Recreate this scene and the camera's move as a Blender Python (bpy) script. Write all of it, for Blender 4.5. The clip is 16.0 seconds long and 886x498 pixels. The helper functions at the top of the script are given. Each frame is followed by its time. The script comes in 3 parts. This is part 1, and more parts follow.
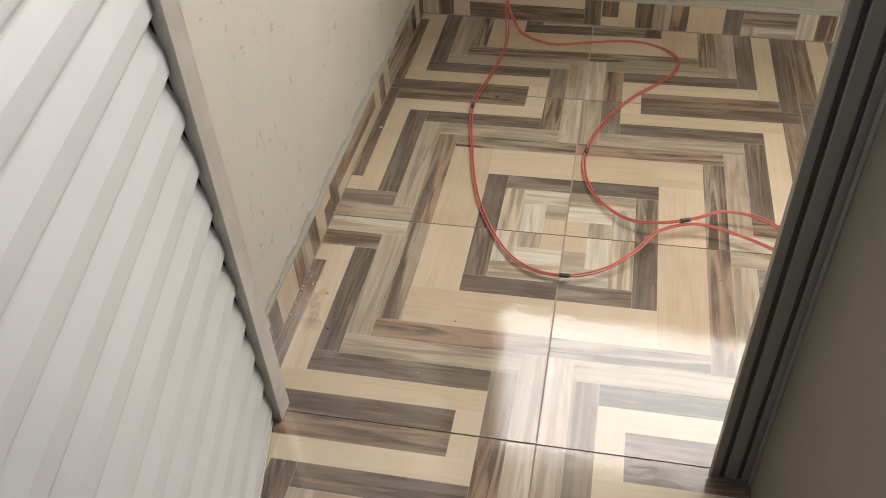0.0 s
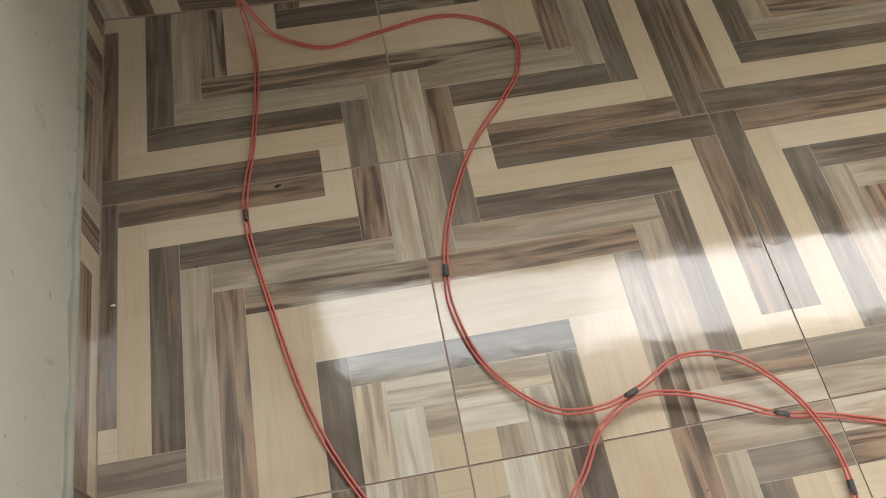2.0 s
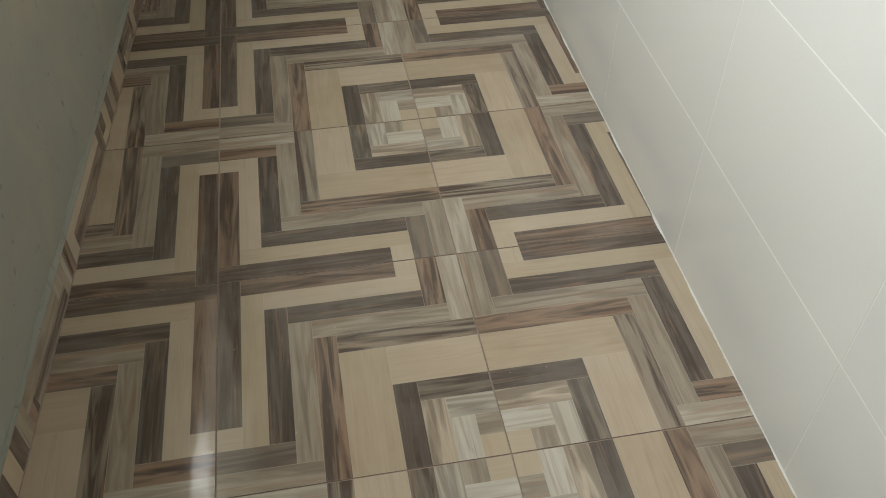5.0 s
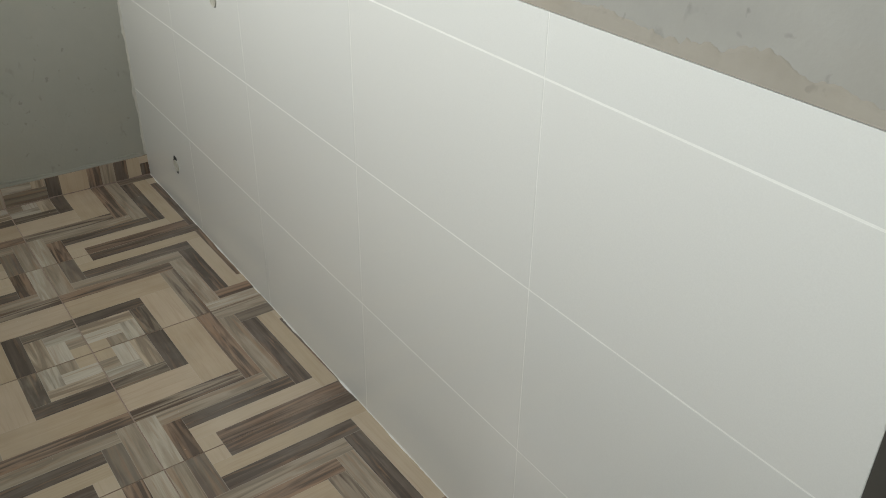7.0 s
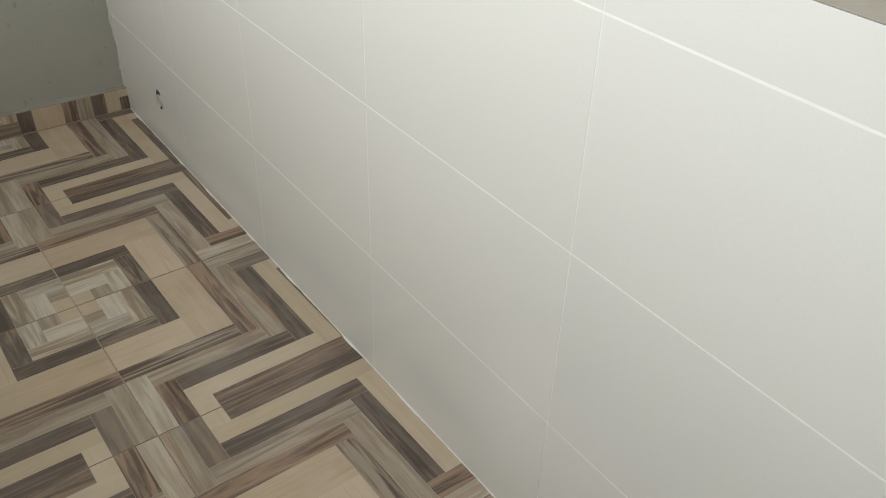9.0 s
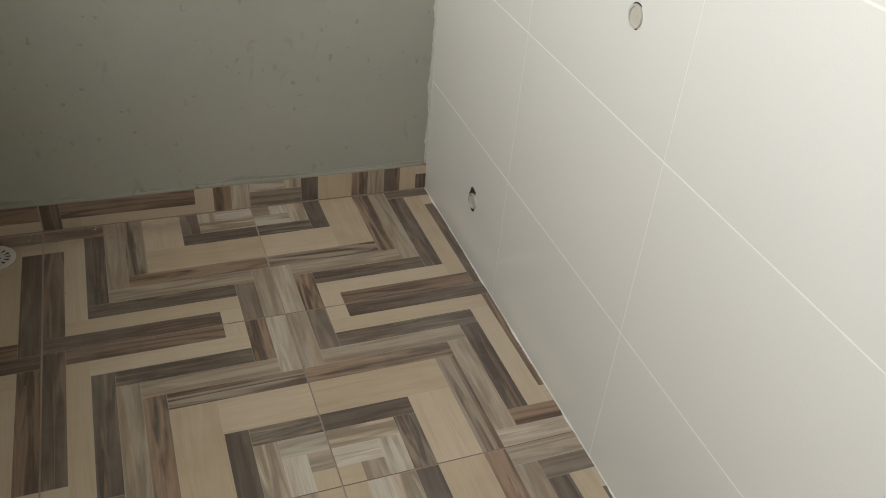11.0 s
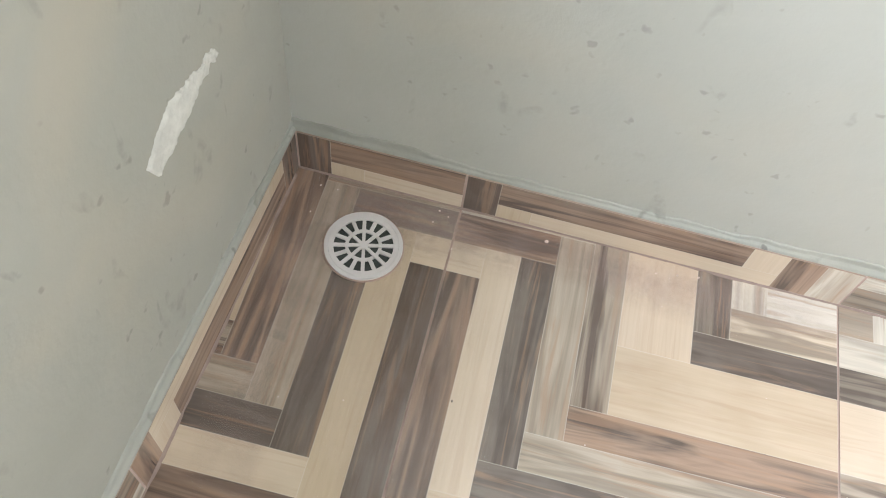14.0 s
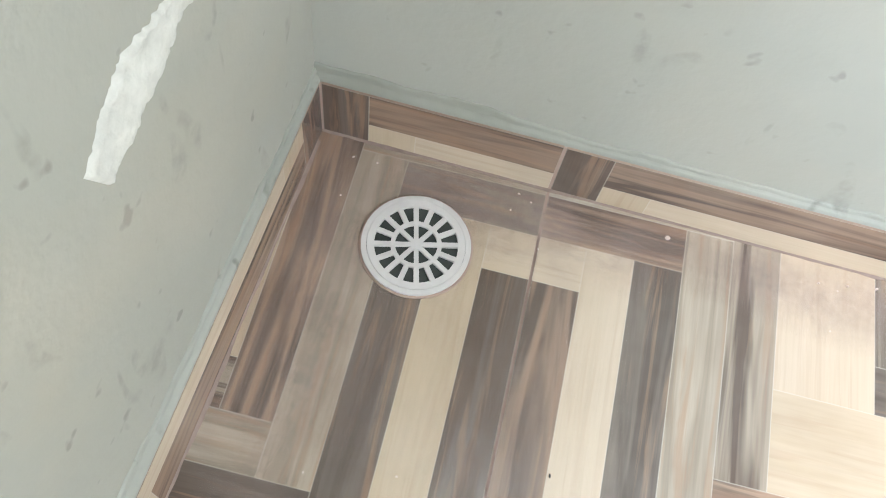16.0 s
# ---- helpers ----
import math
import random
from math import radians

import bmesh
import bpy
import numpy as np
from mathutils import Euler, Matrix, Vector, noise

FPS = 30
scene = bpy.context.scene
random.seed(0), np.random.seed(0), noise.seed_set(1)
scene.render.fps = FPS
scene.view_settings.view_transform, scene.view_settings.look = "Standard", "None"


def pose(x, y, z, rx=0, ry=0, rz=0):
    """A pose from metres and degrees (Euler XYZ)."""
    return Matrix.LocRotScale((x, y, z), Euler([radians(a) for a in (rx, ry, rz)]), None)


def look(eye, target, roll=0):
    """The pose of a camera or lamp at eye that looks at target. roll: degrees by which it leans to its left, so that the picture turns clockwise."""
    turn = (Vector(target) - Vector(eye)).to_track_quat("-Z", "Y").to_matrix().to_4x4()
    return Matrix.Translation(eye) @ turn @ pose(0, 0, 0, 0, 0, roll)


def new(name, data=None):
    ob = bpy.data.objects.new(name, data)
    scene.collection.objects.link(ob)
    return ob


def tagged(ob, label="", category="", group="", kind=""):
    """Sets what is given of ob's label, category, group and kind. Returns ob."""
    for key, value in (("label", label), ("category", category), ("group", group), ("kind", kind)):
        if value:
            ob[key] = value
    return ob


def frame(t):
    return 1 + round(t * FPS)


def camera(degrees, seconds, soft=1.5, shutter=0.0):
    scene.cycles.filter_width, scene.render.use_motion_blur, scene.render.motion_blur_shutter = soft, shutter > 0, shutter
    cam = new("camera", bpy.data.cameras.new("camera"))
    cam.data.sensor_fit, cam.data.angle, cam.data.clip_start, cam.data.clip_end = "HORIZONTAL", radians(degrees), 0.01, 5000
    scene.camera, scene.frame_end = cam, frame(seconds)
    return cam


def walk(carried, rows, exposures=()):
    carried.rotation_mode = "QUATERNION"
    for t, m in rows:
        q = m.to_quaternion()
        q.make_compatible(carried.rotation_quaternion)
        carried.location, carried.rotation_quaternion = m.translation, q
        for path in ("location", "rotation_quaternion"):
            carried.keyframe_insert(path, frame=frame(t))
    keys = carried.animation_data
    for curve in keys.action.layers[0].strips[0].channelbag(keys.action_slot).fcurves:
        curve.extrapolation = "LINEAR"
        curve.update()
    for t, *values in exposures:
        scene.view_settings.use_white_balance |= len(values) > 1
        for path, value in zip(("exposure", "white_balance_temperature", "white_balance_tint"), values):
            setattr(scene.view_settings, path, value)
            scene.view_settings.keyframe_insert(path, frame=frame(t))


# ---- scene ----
cam = camera(54.9, 16.0, soft=1.0)
PATH = [
    (0, (0.07, -1.48, 1.308), (-0.191, -0.403, 0.299), -3.7),
    (0.5, (0.045, -1.184, 1.294), (-0.203, -0.231, 0.162), -2.2),
    (1, (-0.06, -0.866, 1.302), (-0.211, 0.001, 0.087), -2.8),
    (1.5, (-0.11, -0.617, 1.287), (-0.124, 0.437, -0.412), -1.2),
    (2, (-0.093, -0.338, 1.278), (0.032, 0.391, -0.025), -0.8),
    (2.5, (-0.075, -0.141, 1.292), (0.246, 0.733, -0.478), 0.1),
    (3, (-0.02, -0.012, 1.279), (0.718, 0.667, -0.452), 2.4),
    (3.5, (0.148, 0.088, 1.331), (1.038, 0.568, -0.395), 0.8),
    (4, (0.219, 0.157, 1.353), (1.371, 0.526, -0.24), -0.1),
    (4.5, (0.277, 0.259, 1.41), (1.601, 0.306, -0.088), 0.1),
    (7, (0.092, 0.357, 1.546), (1.478, -0.664, 0.527), 0.7),
    (7.5, (0.086, 0.304, 1.492), (1.429, -0.775, 0.475), -0.4),
    (8, (0.042, 0.333, 1.435), (1.335, -0.731, 0.342), -0.1),
    (8.2, (0.069, 0.352, 1.45), (1.319, -0.712, 0.307), 0.5),
    (10.5, (0.898, 0.229, 1.512), (2.366, -0.538, 0.39), 5.3),
    (11, (1.179, 0.306, 1.418), (2.687, -0.341, 0.274), 5.2),
    (11.5, (1.515, 0.242, 1.323), (2.94, -0.196, -0.01), 4.1),
    (12, (1.818, 0.219, 1.271), (3.038, -0.112, -0.279), 7.6),
    (12.5, (2.157, 0.3, 1.215), (3.139, 0.009, -0.503), 11.9),
    (13, (2.401, 0.399, 1.153), (3.37, 0.395, -0.596), 7.6),
    (13.5, (2.573, 0.457, 1.095), (3.595, 0.522, -0.623), 10.8),
    (14, (2.682, 0.521, 1.077), (3.708, 0.624, -0.636), 8.8),
    (14.5, (2.733, 0.567, 1.054), (3.707, 0.632, -0.691), 7.8),
    (15, (2.846, 0.634, 0.904), (3.804, 0.661, -0.851), 11.9),
    (15.5, (2.912, 0.654, 0.803), (3.826, 0.671, -0.976), 13.1),
    (16, (2.909, 0.653, 0.802), (3.791, 0.693, -0.992), 11.8),
]
# the film camera's own exposure and white balance: seconds, stops, kelvin, tint
LOOKS = [
    (0.0, 0.92, 7950, 19), (0.5, 0.92, 7600, 15), (1.0, 0.82, 7400, 14), (1.5, 0.78, 7300, 13), (2.0, 0.7, 7350, 14), (2.5, 0.95, 7200, 11), (3.5, 0.8, 7200, 11), (4.0, 0.68, 7200, 12), (4.5, 0.16, 7150, 10), (7.0, -0.76, 7100, 10), (7.5, -0.7, 7150, 11), (8.2, -0.5, 7200, 12),
    (10.5, -0.58, 7300, 13), (11.5, -0.2, 7400, 15), (12.0, 0.05, 7350, 14), (12.5, 0.75, 7200, 14), (13.5, 1.55, 6450, 16), (14.5, 1.88, 6200, 16), (15.5, 2.15, 6020, 14), (16.0, 2.16, 5950, 13),
]
walk(cam, [(t, look(eye, target, roll)) for t, eye, target, roll in PATH], LOOKS)

# ---- world, lights ----
world = bpy.data.worlds.new("sky")
scene.world = world
world.use_nodes = True
wn = world.node_tree.nodes
sky = wn.new("ShaderNodeTexSky")
sky.sky_type, sky.sun_disc = "NISHITA", False
sky.sun_elevation, sky.sun_rotation = radians(48), radians(86)
wn["Background"].inputs["Strength"].default_value = 0.1
world.node_tree.links.new(sky.outputs["Color"], wn["Background"].inputs["Color"])

sun = new("sun", bpy.data.lights.new("sun", "SUN"))
sun.data.energy, sun.data.angle, sun.data.color = 0.8, radians(20), (1.0, 0.96, 0.9)
sun.matrix_world = look((9, 0.6, 10), (0, 0, 0))

# ---- plan (metres) ----
TILE = 0.575
STRIP = TILE / 11
X_WEST, X_EAST = -0.553, 3.394
OPEN_X0, OPEN_X1, OPEN_Z0, OPEN_Z1 = -0.33, 3.12, 1.36, 2.74
CEIL = 2.85
DOOR_X0, DOOR_X1, DOOR_H = -0.555, 0.388, 2.1


def north_y(x):
    return 1.004 - 0.0502 * x


def south_y(x):
    return -0.495 - 0.0185 * x


def east_x(y):
    return X_EAST + 0.018 * y


# daylight in the long opening: its west end looks onto something dimmer and bluer than the open sky further east
for x0, x1, watts, tone in ((OPEN_X0, 0.85, 31.0, (0.80, 0.92, 1.0)), (0.852, OPEN_X1, 80.0, (0.88, 0.95, 1.0))):
    daylight = new("opening_daylight", bpy.data.lights.new("opening_daylight", "AREA"))
    daylight.data.shape = "RECTANGLE"
    daylight.data.size, daylight.data.size_y = x1 - x0, OPEN_Z1 - OPEN_Z0
    daylight.data.energy, daylight.data.color = watts, tone
    mid = (x0 + x1) / 2
    daylight.matrix_world = pose(mid, north_y(mid) + 0.255, (OPEN_Z0 + OPEN_Z1) / 2, -90, 0, math.degrees(math.atan(-0.0502)))


# ---- materials ----
class Mat:
    """A small wrapper that makes node materials short to write."""

    def __init__(self, name, rough=0.6, metallic=0.0, spec=0.5):
        self.m = bpy.data.materials.new(name)
        self.m.use_nodes = True
        self.t = self.m.node_tree
        self.b = self.t.nodes["Principled BSDF"]
        self.b.inputs["Roughness"].default_value = rough
        self.b.inputs["Metallic"].default_value = metallic
        self.b.inputs["Specular IOR Level"].default_value = spec

    def node(self, kind, **inputs):
        n = self.t.nodes.new(kind)
        for key, value in inputs.items():
            self.put(value, n.inputs[key.replace("_", " ")])
        return n

    def put(self, value, socket):
        if isinstance(value, bpy.types.NodeSocket):
            self.t.links.new(value, socket)
        else:
            socket.default_value = value

    def math(self, op, a, b=0.0):
        n = self.t.nodes.new("ShaderNodeMath")
        n.operation = op
        self.put(a, n.inputs[0])
        self.put(b, n.inputs[1])
        return n.outputs[0]

    def mix(self, fac, a, b, blend="MIX"):
        n = self.t.nodes.new("ShaderNodeMix")
        n.data_type, n.blend_type = "RGBA", blend
        self.put(fac, n.inputs[0])
        self.put(a if isinstance(a, bpy.types.NodeSocket) else (*a, 1), n.inputs[6])
        self.put(b if isinstance(b, bpy.types.NodeSocket) else (*b, 1), n.inputs[7])
        return n.outputs[2]

    def noise(self, scale, detail=4.0, rough=0.55, vector=None, distortion=0.0):
        n = self.node("ShaderNodeTexNoise", Scale=scale, Detail=detail, Roughness=rough, Distortion=distortion)
        self.put(vector if vector is not None else self.place(), n.inputs["Vector"])
        return n.outputs["Fac"]

    def place(self):
        return self.node("ShaderNodeNewGeometry").outputs["Position"]

    def ramp(self, fac, lo, hi):
        n = self.node("ShaderNodeMapRange")
        self.put(fac, n.inputs["Value"])
        n.inputs["From Min"].default_value, n.inputs["From Max"].default_value = lo, hi
        return n.outputs["Result"]

    def bump(self, height, strength, distance=0.002):
        n = self.node("ShaderNodeBump", Strength=strength, Distance=distance)
        self.put(height, n.inputs["Height"])
        self.t.links.new(n.outputs["Normal"], self.b.inputs["Normal"])

    def color(self, value):
        self.put(value if isinstance(value, bpy.types.NodeSocket) else (*value, 1), self.b.inputs["Base Color"])

    def rough(self, value):
        self.put(value, self.b.inputs["Roughness"])


def wood_print():
    """Glazed tile print: each strip carries its two tones, streak amount and size as face attributes."""
    m = Mat("printed_wood_tile", rough=0.13, spec=0.5)
    at = {}
    for key in ("tone_a", "tone_b", "strip", "streak"):
        n = m.node("ShaderNodeAttribute")
        n.attribute_name = key
        at[key] = n
    uv = m.node("ShaderNodeUVMap")
    uv.uv_map = "grain"
    info = m.node("ShaderNodeObjectInfo")
    shift = m.node("ShaderNodeCombineXYZ", X=m.math("MULTIPLY", info.outputs["Random"], 0.6), Y=0.0, Z=m.math("MULTIPLY", info.outputs["Random"], 3.0))
    add = m.node("ShaderNodeVectorMath")
    m.put(uv.outputs["UV"], add.inputs[0])
    m.put(shift.outputs["Vector"], add.inputs[1])
    wide = m.node("ShaderNodeMapping")
    wide.inputs["Scale"].default_value = (2.6, 34.0, 1.0)
    m.put(add.outputs["Vector"], wide.inputs["Vector"])
    fine = m.node("ShaderNodeMapping")
    fine.inputs["Scale"].default_value = (11.0, 230.0, 1.0)
    m.put(add.outputs["Vector"], fine.inputs["Vector"])
    broad = m.noise(1.0, 3.0, 0.5, wide.outputs["Vector"], 1.5)
    grain = m.noise(1.0, 3.0, 0.6, fine.outputs["Vector"])
    streak = m.math("MULTIPLY", m.ramp(broad, 0.41, 0.59), at["streak"].outputs["Fac"])
    base = m.mix(streak, at["tone_a"].outputs["Color"], at["tone_b"].outputs["Color"])
    base = m.mix(m.math("MULTIPLY", m.ramp(grain, 0.35, 0.75), m.math("ADD", 0.05, m.math("MULTIPLY", at["streak"].outputs["Fac"], 0.6))), base, m.mix(1.0, base, (0.72, 0.71, 0.7), "MULTIPLY"))
    mid_map = m.node("ShaderNodeMapping")
    mid_map.inputs["Scale"].default_value = (3.2, 62.0, 1.0)
    m.put(add.outputs["Vector"], mid_map.inputs["Vector"])
    vein = m.ramp(m.noise(1.0, 4.0, 0.6, mid_map.outputs["Vector"], 1.2), 0.53, 0.64)
    base = m.mix(m.math("MULTIPLY", m.math("MULTIPLY", vein, at["streak"].outputs["Fac"]), 0.8), base, m.mix(0.66, base, (0.37, 0.225, 0.145)))
    soft = m.noise(9.0, 2.0)
    base = m.mix(m.ramp(soft, 0.35, 0.7), base, m.mix(1.0, base, (0.93, 0.92, 0.91), "MULTIPLY"))
    # pale hairline round each printed strip
    sep = m.node("ShaderNodeSeparateXYZ")
    size = m.node("ShaderNodeUVMap")
    size.uv_map = "rim"
    m.put(size.outputs["UV"], sep.inputs[0])
    ln = m.node("ShaderNodeSeparateColor")
    m.put(at["strip"].outputs["Color"], ln.inputs[0])
    du = m.math("SUBTRACT", ln.outputs["Red"], m.math("ABSOLUTE", sep.outputs["X"]))
    dv = m.math("SUBTRACT", ln.outputs["Green"], m.math("ABSOLUTE", sep.outputs["Y"]))
    hair = m.math("LESS_THAN", m.math("MINIMUM", du, dv), 0.0006)
    base = m.mix(m.math("MULTIPLY", hair, 0.3), base, (0.66, 0.61, 0.53))
    # dust film
    dust = m.ramp(m.noise(3.2, 5.0, 0.65), 0.48, 0.72)
    base = m.mix(m.math("MULTIPLY", dust, 0.12), base, (0.62, 0.58, 0.52))
    m.color(base)
    m.rough(m.math("ADD", 0.055, m.math("MULTIPLY", m.ramp(m.noise(22.0, 5.0, 0.7), 0.45, 0.85), 0.12)))
    m.bump(m.math("ADD", m.noise(16.0, 2.0), m.math("ADD", m.math("MULTIPLY", m.noise(70.0, 3.0, 0.6), 0.22), m.math("MULTIPLY", grain, 0.03))), 0.19, 0.002)
    return m.m


def plaster(name, tone, stain, patchy=0.35, rough=0.75, pits=1.0, wash_amount=0.16):
    m = Mat(name, rough=rough, spec=0.3)
    big = m.ramp(m.noise(2.1, 5.0, 0.6), 0.35, 0.68)
    mid_size = m.ramp(m.noise(9.0, 5.0, 0.62), 0.42, 0.7)
    base = m.mix(m.math("MULTIPLY", big, patchy), tone, stain)
    base = m.mix(m.math("MULTIPLY", mid_size, patchy * 0.45), base, stain)
    tall = m.node("ShaderNodeMapping")
    tall.inputs["Scale"].default_value = (17.0, 17.0, 8.0)
    tall.inputs["Rotation"].default_value = (0.5, 0.4, 0.0)
    m.put(m.place(), tall.inputs["Vector"])
    marks = m.ramp(m.noise(1.6, 2.0, 0.5, tall.outputs["Vector"], 0.6), 0.655, 0.72)
    base = m.mix(m.math("MULTIPLY", m.math("MULTIPLY", marks, m.ramp(m.noise(55.0, 3.0), 0.35, 0.65)), 0.34 * pits), base, (0.13, 0.13, 0.11))
    flecks = m.ramp(m.noise(38.0, 2.0, 0.5), 0.69, 0.75)
    base = m.mix(m.math("MULTIPLY", flecks, 0.4 * pits), base, (0.12, 0.11, 0.1))
    wash = m.ramp(m.noise(3.4, 3.0, 0.5, distortion=0.8), 0.5, 0.75)
    base = m.mix(m.math("MULTIPLY", wash, wash_amount), base, (0.46, 0.38, 0.27))
    m.color(base)
    m.bump(m.math("ADD", m.noise(14.0, 5.0, 0.6), m.math("MULTIPLY", m.noise(120.0, 2.0), 0.25)), 0.35, 0.004)
    return m.m


def plain(name, tone, other, scale=20.0, rough=0.5, metallic=0.0, amount=0.5, bump=0.1, spec=0.5):
    m = Mat(name, rough=rough, metallic=metallic, spec=spec)
    f = m.ramp(m.noise(scale, 5.0, 0.6), 0.35, 0.7)
    m.color(m.mix(m.math("MULTIPLY", f, amount), tone, other))
    m.rough(m.math("ADD", rough - 0.05, m.math("MULTIPLY", m.noise(scale * 2.3, 3.0), 0.12)))
    m.bump(m.noise(scale * 4.0, 3.0), bump, 0.001)
    return m.m


def glazed_white():
    m = Mat("white_glazed_tile", rough=0.11, spec=0.5)
    info = m.node("ShaderNodeObjectInfo")
    base = m.mix(info.outputs["Random"], (0.765, 0.755, 0.715), (0.745, 0.74, 0.705))
    base = m.mix(m.math("MULTIPLY", m.ramp(m.noise(420.0, 2.0), 0.3, 0.7), 0.16), base, (0.60, 0.59, 0.55))
    m.color(base)
    return m.m


M_TILE = wood_print()
M_GROUT = plain("brown_grout", (0.37, 0.26, 0.215), (0.47, 0.36, 0.31), 60, 0.85)
M_PLASTER = plaster("grey_green_plaster", (0.40, 0.395, 0.345), (0.30, 0.305, 0.265), pits=0.75)
M_PLASTER_WARM = plaster("beige_stained_plaster", (0.50, 0.485, 0.428), (0.40, 0.402, 0.352))
# darker for the backlit north wall; its wash mixes stains with floor-bounced brown
M_PLASTER_DIM = plaster("backlit_grey_plaster", (0.355, 0.345, 0.295), (0.265, 0.262, 0.215), wash_amount=0.34)
M_CEMENT = plaster("raw_cement_plaster", (0.36, 0.347, 0.315), (0.26, 0.25, 0.227), 0.6, 0.85)
M_SMEAR = plaster("cement_smear", (0.28, 0.28, 0.24), (0.385, 0.38, 0.335), 0.9, 0.85, 1.6)
M_MORTAR = plaster("brown_mortar", (0.30, 0.27, 0.225), (0.37, 0.34, 0.295), 0.8, 0.85, 0.6)
M_WHITE_TILE = glazed_white()
M_WHITE_GROUT = plain("white_grout", (0.86, 0.85, 0.81), (0.78, 0.77, 0.72), 30, 0.8)
M_FILLER = plain("white_filler", (0.60, 0.585, 0.52), (0.44, 0.43, 0.38), 45, 0.85, bump=0.6, amount=0.8)
M_ALU = plain("brushed_aluminium_paint", (0.55, 0.567, 0.57), (0.48, 0.492, 0.495), 5, 0.42, 0.15, 0.6, 0.05)
M_ALU_EDGE = plain("bare_aluminium", (0.55, 0.53, 0.49), (0.4, 0.375, 0.34), 14, 0.42, 0.35, 0.6)
M_FRAME_DARK = plain("dark_bronze_and_groove_shade", (0.085, 0.08, 0.07), (0.115, 0.108, 0.096), 8, 0.4, 0.3, 0.6, 0.06)
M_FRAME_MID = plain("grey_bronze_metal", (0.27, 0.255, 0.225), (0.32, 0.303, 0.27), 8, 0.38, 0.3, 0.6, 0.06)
M_PANEL = plain("brown_grey_sheet_metal", (0.19, 0.172, 0.143), (0.23, 0.212, 0.178), 4, 0.5, 0.1, 0.6, 0.05)
# black for painted shade in gaps and holes, and for real dirt specks
M_SHADE_DIRT = plain("black_shade_and_dirt", (0.02, 0.022, 0.022), (0.04, 0.04, 0.04), 30, 0.8)
M_CABLE = plain("red_cable_insulation", (0.52, 0.10, 0.08), (0.62, 0.19, 0.15), 40, 0.45, amount=0.6)
M_TAPE = plain("black_tape", (0.05, 0.05, 0.045), (0.1, 0.1, 0.09), 50, 0.5)
M_DRAIN = plain("white_plastic", (0.66, 0.63, 0.61), (0.54, 0.49, 0.47), 45, 0.38, amount=0.35)
M_DRAIN_SHADE = plain("drain_well_shade", (0.035, 0.04, 0.035), (0.08, 0.09, 0.08), 40, 0.7)
M_PIPE = plain("cream_pvc", (0.55, 0.53, 0.46), (0.42, 0.4, 0.34), 40, 0.4)
M_CRUMB = plain("grout_crumbs", (0.72, 0.62, 0.56), (0.5, 0.38, 0.33), 90, 0.9)
M_DUSTPINK = plain("grout_dust", (0.23, 0.165, 0.135), (0.37, 0.28, 0.235), 60, 0.9)
def dust_film():
    m = Mat("thin_grout_dust", rough=0.9, spec=0.2)
    m.color(m.mix(m.noise(70.0, 4.0), (0.50, 0.37, 0.32), (0.60, 0.48, 0.43)))
    fade = m.node("ShaderNodeAttribute")
    fade.attribute_name = "fade"
    patch = m.math("MULTIPLY", m.ramp(m.noise(11.0, 3.0, 0.5), 0.15, 0.6), m.ramp(m.noise(95.0, 5.0, 0.7), 0.0, 0.6))
    m.put(m.math("MULTIPLY", patch, fade.outputs["Fac"]), m.b.inputs["Alpha"])
    return m.m


M_DUSTFILM = dust_film()
M_CEIL = plaster("unseen_low_bounce_ceiling", (0.075, 0.068, 0.06), (0.05, 0.046, 0.04), 0.4)
M_BOX = plain("grey_box_plastic", (0.07, 0.085, 0.095), (0.2, 0.21, 0.21), 60, 0.55, amount=0.8)
M_GROUND = plaster("outdoor_cement", (0.36, 0.35, 0.33), (0.27, 0.26, 0.24), 0.6, 0.9)


# ---- mesh helpers ----
def mesh_of(name, bm, material=None):
    me = bpy.data.meshes.new(name)
    bm.normal_update()
    bm.to_mesh(me)
    bm.free()
    if material:
        me.materials.append(material)
    return me


def part(name, bm, material, parent, label=""):
    ob = new(name, mesh_of(name, bm, material))
    ob.parent = parent
    return tagged(ob, label=label)


def thing(name, bm, material, label, category, group="", kind=""):
    return tagged(new(name, mesh_of(name, bm, material)), label, category, group, kind)


def empty(name, place, label, category, group="", kind=""):
    ob = new(name)
    ob.location = place
    return tagged(ob, label, category, group, kind)


def add_box(bm, x0, y0, z0, x1, y1, z1, bevel=0.0):
    vs = [bm.verts.new((x, y, z)) for x in (x0, x1) for y in (y0, y1) for z in (z0, z1)]
    fs = [bm.faces.new([vs[i] for i in q]) for q in ((0, 1, 3, 2), (4, 6, 7, 5), (0, 4, 5, 1), (2, 3, 7, 6), (0, 2, 6, 4), (1, 5, 7, 3))]
    if bevel:
        bmesh.ops.bevel(bm, geom=list({e for f in fs for e in f.edges}), offset=bevel, segments=2, affect="EDGES", profile=0.6)


def box(*a, bevel=0.0):
    bm = bmesh.new()
    add_box(bm, *a, bevel=bevel)
    return bm


def add_prism(bm, plan, z0, z1):
    """A solid over a plan polygon, anticlockwise."""
    lo = [bm.verts.new((x, y, z0)) for x, y in plan]
    hi = [bm.verts.new((x, y, z1)) for x, y in plan]
    bm.faces.new(hi)
    bm.faces.new(lo[::-1])
    n = len(plan)
    for i in range(n):
        bm.faces.new((lo[i], lo[(i + 1) % n], hi[(i + 1) % n], hi[i]))


